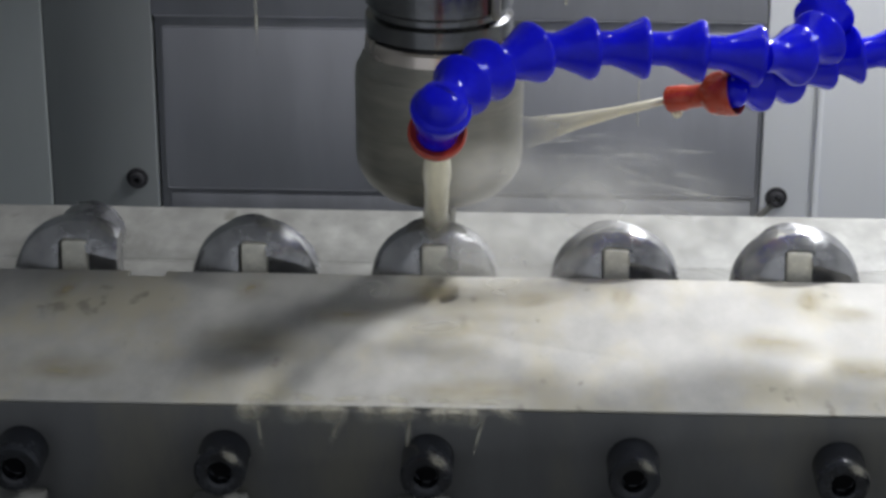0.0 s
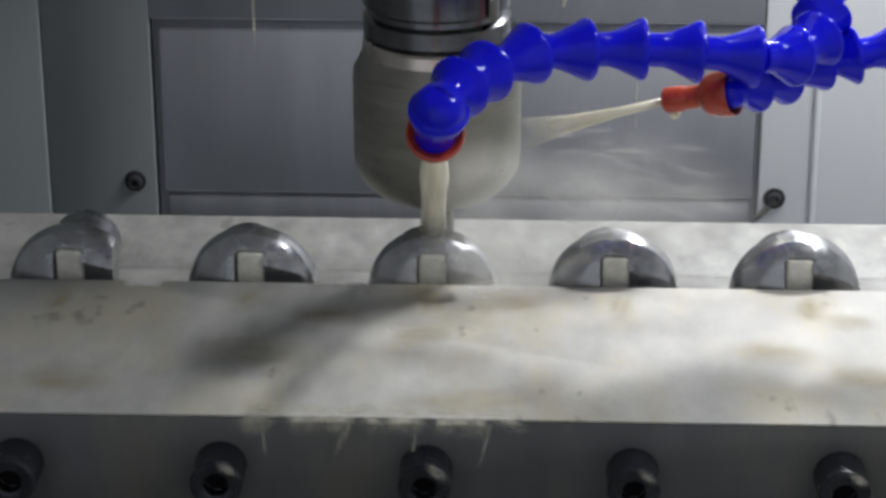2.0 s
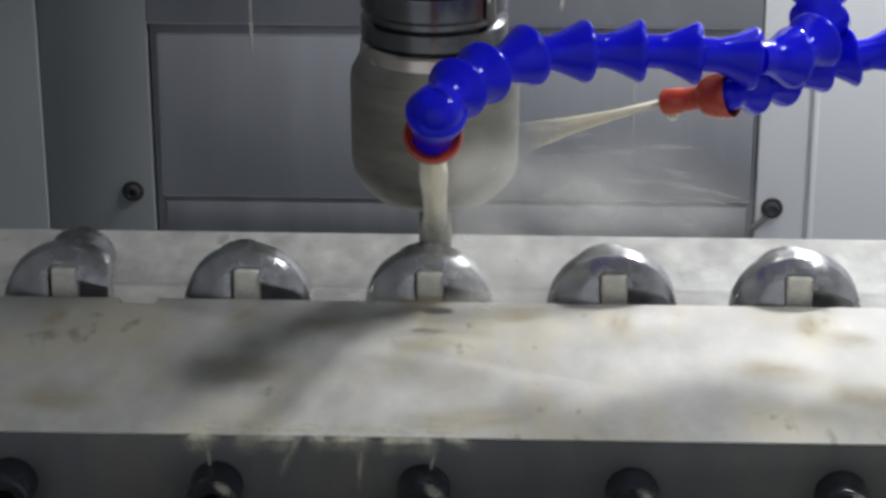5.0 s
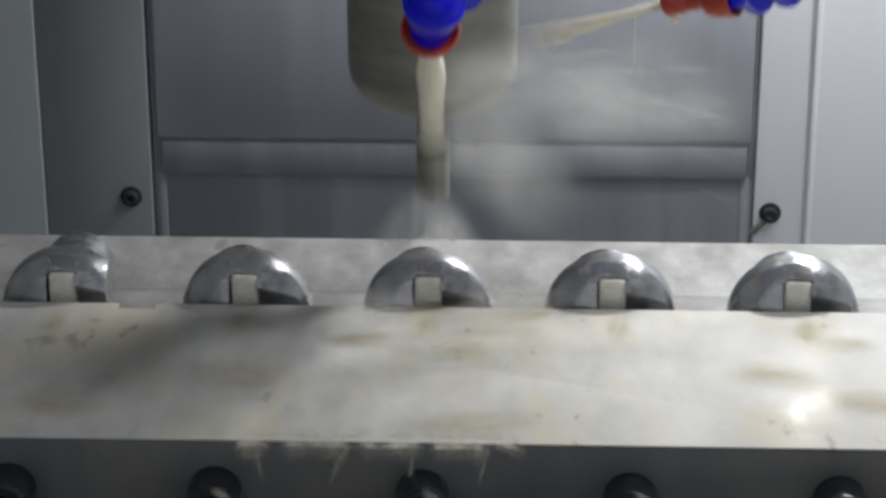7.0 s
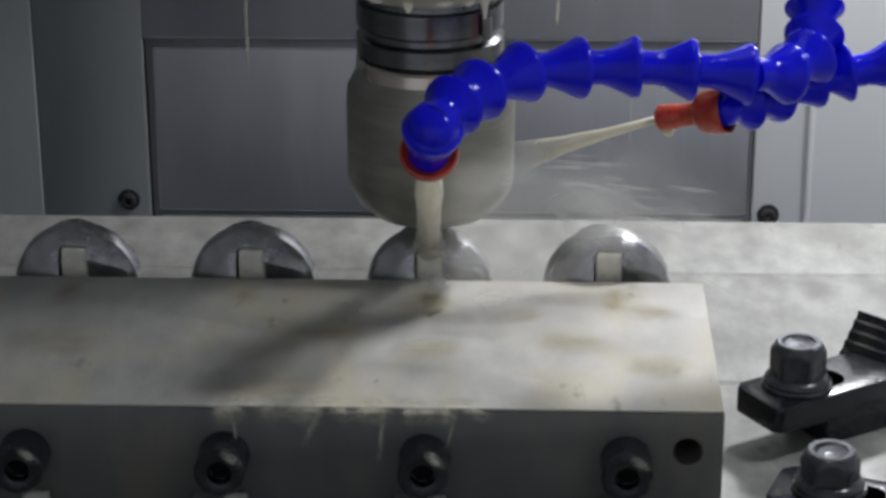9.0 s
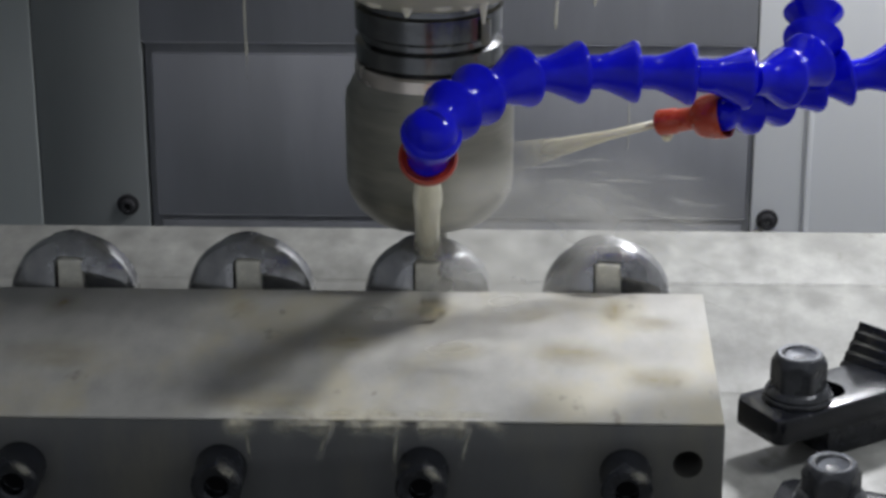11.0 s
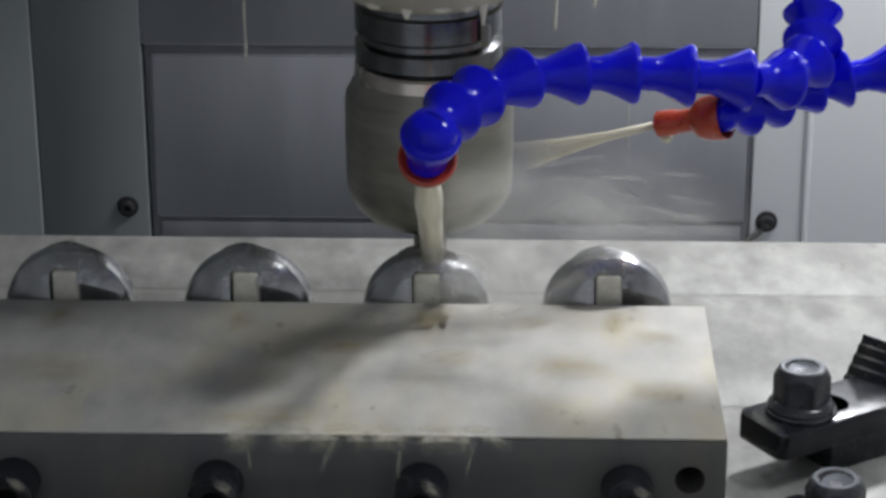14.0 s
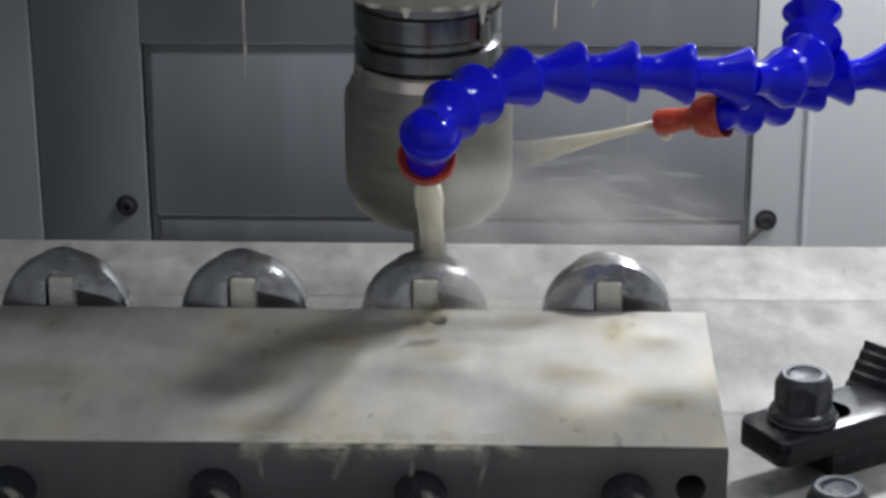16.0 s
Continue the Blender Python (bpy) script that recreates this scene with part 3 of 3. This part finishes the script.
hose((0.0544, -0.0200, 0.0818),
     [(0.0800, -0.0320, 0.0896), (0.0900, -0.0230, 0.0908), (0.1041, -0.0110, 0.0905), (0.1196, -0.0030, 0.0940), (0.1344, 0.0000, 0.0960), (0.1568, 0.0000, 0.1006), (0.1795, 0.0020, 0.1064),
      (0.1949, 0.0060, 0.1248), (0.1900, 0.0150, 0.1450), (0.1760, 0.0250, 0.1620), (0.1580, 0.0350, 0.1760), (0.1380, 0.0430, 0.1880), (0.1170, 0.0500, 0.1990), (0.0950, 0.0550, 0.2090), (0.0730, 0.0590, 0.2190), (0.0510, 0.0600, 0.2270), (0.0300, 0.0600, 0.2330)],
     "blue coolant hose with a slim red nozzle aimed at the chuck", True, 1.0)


# ---- coolant ----
def jets():
    rng = random.Random(4)

    def stream(name, a, b, prof, mat, label, n=20, wob=0.10):
        ob = thing(name, along(a, b), label, "coolant jet", "coolant jets")
        L = (Vector(b) - Vector(a)).length
        bm = lathe([(r, s * L) for s, r in prof], n)
        for v in bm.verts:
            w = 1 + wob * noise.noise(Vector((v.co.x * 300, v.co.y * 300, v.co.z * 60)))
            v.co.x *= w
            v.co.y *= w
        part("stream", bm, mat, ob, smooth=180)
        HEAD_THINGS.append(ob)
        return ob

    s1 = stream("coolant_jet", (-0.0382, -0.0817, 0.0813), (-0.0412, 0.004, 0.012),
                [(0, 0.0029), (0.06, 0.0042), (0.16, 0.0055), (0.30, 0.0060), (0.45, 0.0052), (0.75, 0.0050), (1.0, 0.0065)], JET_MAIN, "milky coolant jet falling onto the workpiece")
    s2 = stream("coolant_jet", (0.0545, -0.0199, 0.0816), (-0.0105, -0.006, 0.0590),
                [(0, 0.0016), (0.3, 0.0020), (0.6, 0.0036), (0.85, 0.0062), (1.0, 0.0085)], JET_FAN, "thin fanning coolant jet aimed at the chuck")
    return s1, s2


def lens_mesh(mat):
    """A shallow round cap of radius 1 that faces y."""
    me = bpy.data.meshes.new("puff")
    bm = lathe([(1.0, 0.0), (0.8, 0.045), (0.55, 0.085), (0.28, 0.11), (0.0, 0.12)], 20, pose(0, 0, 0, 90))
    bmesh.ops.delete(bm, geom=[f for f in bm.faces if len(f.verts) > 4], context="FACES_ONLY")
    bm.to_mesh(me)
    bm.free()
    me.materials.append(mat)
    for f in me.polygons:
        f.use_smooth = True
    return me


def puff(name, me, parent, at, along_dir, half_len, half_width, face=(0, -1, 0.3)):
    """One piece of spray, half_len long along along_dir, its flat side turned to face."""
    x = Vector(along_dir).normalized()
    y = (Vector(face) - x * x.dot(Vector(face))).normalized()
    z = x.cross(y)
    ob = new(name, me)
    ob.parent = parent
    ob.matrix_basis = Matrix.Translation(at) @ Matrix((x, y, z)).transposed().to_4x4() @ Matrix.Diagonal((half_len, half_width, half_width, 1))
    return ob


def spray():
    """Mist and streaks thrown from the cutter and the chuck, in soft-edged pieces."""
    rng = random.Random(11)
    haze, streak = lens_mesh(HAZE), lens_mesh(STREAK)
    m = thing("coolant_mist", (AX, AY, 0.0), "fine white coolant mist falling from the cutter", "coolant spray")
    for x, z, ln, w in ((-0.012, -0.026, 0.034, 0.014), (0.013, -0.027, 0.034, 0.014), (0.0, -0.034, 0.034, 0.026)):
        puff("puff", haze, m, (x, -0.022 + rng.uniform(-0.004, 0.004), z), (x * 1.1, 0, -0.03), ln, w)
    m2 = thing("coolant_mist", (AX, AY, 0.0), "fine white coolant mist bouncing off the chuck", "coolant spray")
    for x, y, z, ln, w, d in ((0.026, -0.054, 0.052, 0.036, 0.020, (1, 0, 0.2)), (0.024, -0.050, 0.026, 0.036, 0.026, (0.25, 0, -1)), (0.042, -0.040, 0.004, 0.034, 0.024, (0.6, 0, -1)), (0.066, -0.020, 0.030, 0.050, 0.024, (0.9, 0, -0.4)),
                              (0.100, 0.02, 0.022, 0.055, 0.026, (1, 0, -0.35))):
        puff("puff", haze, m2, (x, y, z), d, ln * 1.15, w * 1.25)
    s = thing("coolant_streaks", (AX, AY, 0.0), "coolant flung off the spinning chuck in streaks", "coolant spray")
    for _ in range(30):
        a = rng.uniform(-0.25, 0.6)
        r = rng.uniform(0.045, 0.130)
        c = Vector((r * math.cos(a), 0.02 + r * math.sin(a), 0.046 - 0.30 * (r - 0.03) + rng.gauss(0, 0.010)))
        d = Vector((math.cos(a), math.sin(a), 0.05 - 5.0 * (r - 0.03) * abs(rng.gauss(0.6, 0.3))))
        puff("streak", streak, s, c, d, rng.uniform(0.008, 0.024), rng.uniform(0.0006, 0.0020))
    return m, m2, s


def runoff():
    """Foamy coolant that spills over the front edge of the block, and the foam under the jet."""
    rng = random.Random(6)
    foam = lens_mesh(FOAM)
    r = thing("coolant_runoff", (-0.062, -DEPTH, 0.0), "foamy coolant spilling over the front edge of the block", "coolant")
    for k in range(12):
        # a ragged fringe of foam, then thin strings that hang from it
        x = -0.052 + 0.0092 * k + rng.uniform(-0.004, 0.004)
        ln = rng.uniform(0.004, 0.0085)
        puff("foam", foam, r, (x, -0.0026, -ln * 0.35), (rng.uniform(-0.6, 0.4), 0, -1), ln, rng.uniform(0.006, 0.011), (0, -1, 0))
        if k % 3 == 1:
            ln = rng.uniform(0.009, 0.017)
            puff("foam", foam, r, (x + 0.002, -0.0034, -ln * 0.7), (rng.uniform(-0.5, 0.3), 0, -1), ln, rng.uniform(0.0012, 0.0026), (0, -1, 0))
    for k in range(6):
        puff("foam", foam, r, (-0.044 + 0.017 * k, 0.004, 0.0010), (1, rng.uniform(-0.15, 0.15), 0), rng.uniform(0.010, 0.018), rng.uniform(0.003, 0.006), (0, -0.5, 1))
    f = thing("coolant_foam", (AX, 0.0, 0.0), "yellowish coolant foam and mist on the block under the jet", "coolant")
    thin = lens_mesh(FOAM_THIN)
    for x, y, a, b in ((0.0, -0.030, 0.024, 0.017), (-0.034, -0.062, 0.024, 0.013), (0.040, -0.040, 0.022, 0.012), (0.006, -0.074, 0.020, 0.016)):
        puff("foam", thin, f, (x, y, 0.0008), (1, 0.2 + 4 * x, 0), a, b, (0, 0, 1)).scale.y = 0.004
    haze = lens_mesh(HAZE)
    for x, y, ln, w in ((0.004, -0.022, 0.026, 0.011), (-0.026, -0.052, 0.030, 0.012), (0.030, -0.050, 0.030, 0.012), (0.0, -0.085, 0.040, 0.011)):
        puff("mist", haze, f, (x, y, w * 0.75), (1, 0, rng.uniform(-0.15, 0.15)), ln, w)
    return r, f


def puddles():
    """Thin yellowish coolant left on the block in front of the milled pieces."""
    rng = random.Random(9)
    thin = lens_mesh(FOAM_THIN)
    p = thing("coolant_puddle", (0, 0, 0.0), "thin yellowish coolant puddles on the top of the block", "coolant")
    for k, x in enumerate(DISC_X):
        puff("puddle", thin, p, (x + 0.002, -0.020, 0.0007), (0.1, 1, 0), rng.uniform(0.017, 0.024), rng.uniform(0.008, 0.012), (0, 0, 1)).scale.y = 0.003
    foam = lens_mesh(FOAM)
    for k, x in enumerate(DISC_X[1:]):
        # wet foam clinging to the cap screws
        puff("foam", foam, p, (x + 0.0085, -DEPTH - 0.0185, -0.0135), (1, 0, -0.75), 0.0065, 0.0030, (0, -1, 0.5))
    for x, y, a, b in ((0.052, -0.034, 0.020, 0.014), (0.054, -0.088, 0.022, 0.018), (-0.10, -0.112, 0.04, 0.016), (-0.19, -0.07, 0.035, 0.022), (-0.26, -0.10, 0.035, 0.020), (0.02, -0.065, 0.030, 0.020)):
        puff("puddle", thin, p, (x, y, 0.0007), (1, rng.uniform(-0.3, 0.3), 0), a, b, (0, 0, 1)).scale.y = 0.003
    TABLE_THINGS.append(p)


puddles()
JETS = jets()
MIST, MIST_SIDE, STREAKS = spray()
RUNOFF, FOAM_PATCH = runoff()

# ---- what moves ----
TABLE_ROWS = [(0, 77.8, -17.3), (0.5, 77.8, -18.6), (1, 77.8, -20.4), (1.5, 77.8, -22.6), (2, 77.8, -24.9), (2.5, 77.8, -26.6), (3, 78, -28.2), (3.5, 78, -29.9),
              (4, 78, -31.7), (4.3, 78, -32.3), (6.5, 78, -32.5), (7.0, 78, -32.6), (7.3, 78, -32.6), (7.4, 69.3, -29.0), (7.5, 49.8, -20.9), (7.6, 30.4, -12.7),
              (7.7, 14.8, -6.2), (7.8, 5.0, -2.1), (7.9, 0.4, -0.3), (8.0, 0, -0.2), (8.5, 0.1, -0.6), (9.0, 0.1, -0.8), (9.3, 0.1, -1.2), (11.5, 0.1, -9.5), (12, 0.1, -11.5),
              (12.5, 0.1, -13.3), (13, 0.2, -15.2), (13.5, 0.3, -17.0), (14, 0.3, -18.9), (14.5, 0.3, -20.7), (15, 0.3, -22.7), (15.5, 0.3, -24.8), (16, 0.3, -26.8)]
HEAD_ROWS = [(0, 0), (4.0, 0.1), (4.4, 0.4), (6.0, 9.2), (6.5, 9.4), (6.7, 10.3), (6.8, 13.2), (6.9, 28.9), (7.0, 48.1), (7.1, 61.5), (7.2, 63.4), (7.4, 63.6), (8.1, 63.4), (8.2, 62.6),
             (8.3, 50.9), (8.4, 30.6), (8.5, 10.0), (8.6, 1.9), (8.8, 0.0), (9.0, -0.4), (12.5, 0.0), (16, 0.0)]


def motions():
    def lift(t):
        return float(np.interp(t, [r[0] for r in HEAD_ROWS], [r[1] for r in HEAD_ROWS])) / 1000

    for ob in TABLE_THINGS:
        base = ob.matrix_basis.copy()
        walk(ob, [(t, Matrix.Translation((x / 1000, y / 1000, 0)) @ base) for t, x, y in TABLE_ROWS])
    for ob in HEAD_THINGS:
        base = ob.matrix_basis.copy()
        if ob in JETS:
            # the jets flutter a little
            rng = random.Random(ob.name)
            rows = []
            for k in range(161):
                t = k / 10
                rows.append((t, Matrix.Translation((0, 0, lift(t))) @ base @ pose(0, 0, 0, rng.uniform(-1.2, 1.2), rng.uniform(-1.2, 1.2), (40 * k) % 360)))
            walk(ob, rows)
        else:
            walk(ob, [(t, Matrix.Translation((0, 0, z / 1000)) @ base) for t, z in HEAD_ROWS])
    rng = random.Random(3)
    for ob, swing, turn in ((MIST, 12.0, 0), (MIST_SIDE, 8.0, 0), (STREAKS, 24.0, 0)):
        base = ob.matrix_basis.copy()
        rows = []
        for k in range(161):
            t = k / 10
            rows.append((t, Matrix.Translation((0, 0, lift(t))) @ base @ pose(0, 0, rng.uniform(-0.002, 0.002) if swing else 0, rng.uniform(-2, 2), 0, rng.uniform(-swing, swing))))
        walk(ob, rows)
    base = FOAM_PATCH.matrix_basis.copy()
    walk(FOAM_PATCH, [(k / 5, Matrix.Translation((rng.uniform(-0.003, 0.003), rng.uniform(-0.003, 0.003), 0)) @ base @ pose(0, 0, 0, 0, 0, rng.uniform(-9, 9))) for k in range(81)])
    base = RUNOFF.matrix_basis.copy()
    rows = []
    for k in range(65):
        t = k / 4
        y = float(np.interp(t, [r[0] for r in TABLE_ROWS], [r[2] for r in TABLE_ROWS])) / 1000
        rows.append((t, Matrix.Translation((rng.uniform(-0.012, 0.012), y, 0)) @ base))
    walk(RUNOFF, rows)


motions()
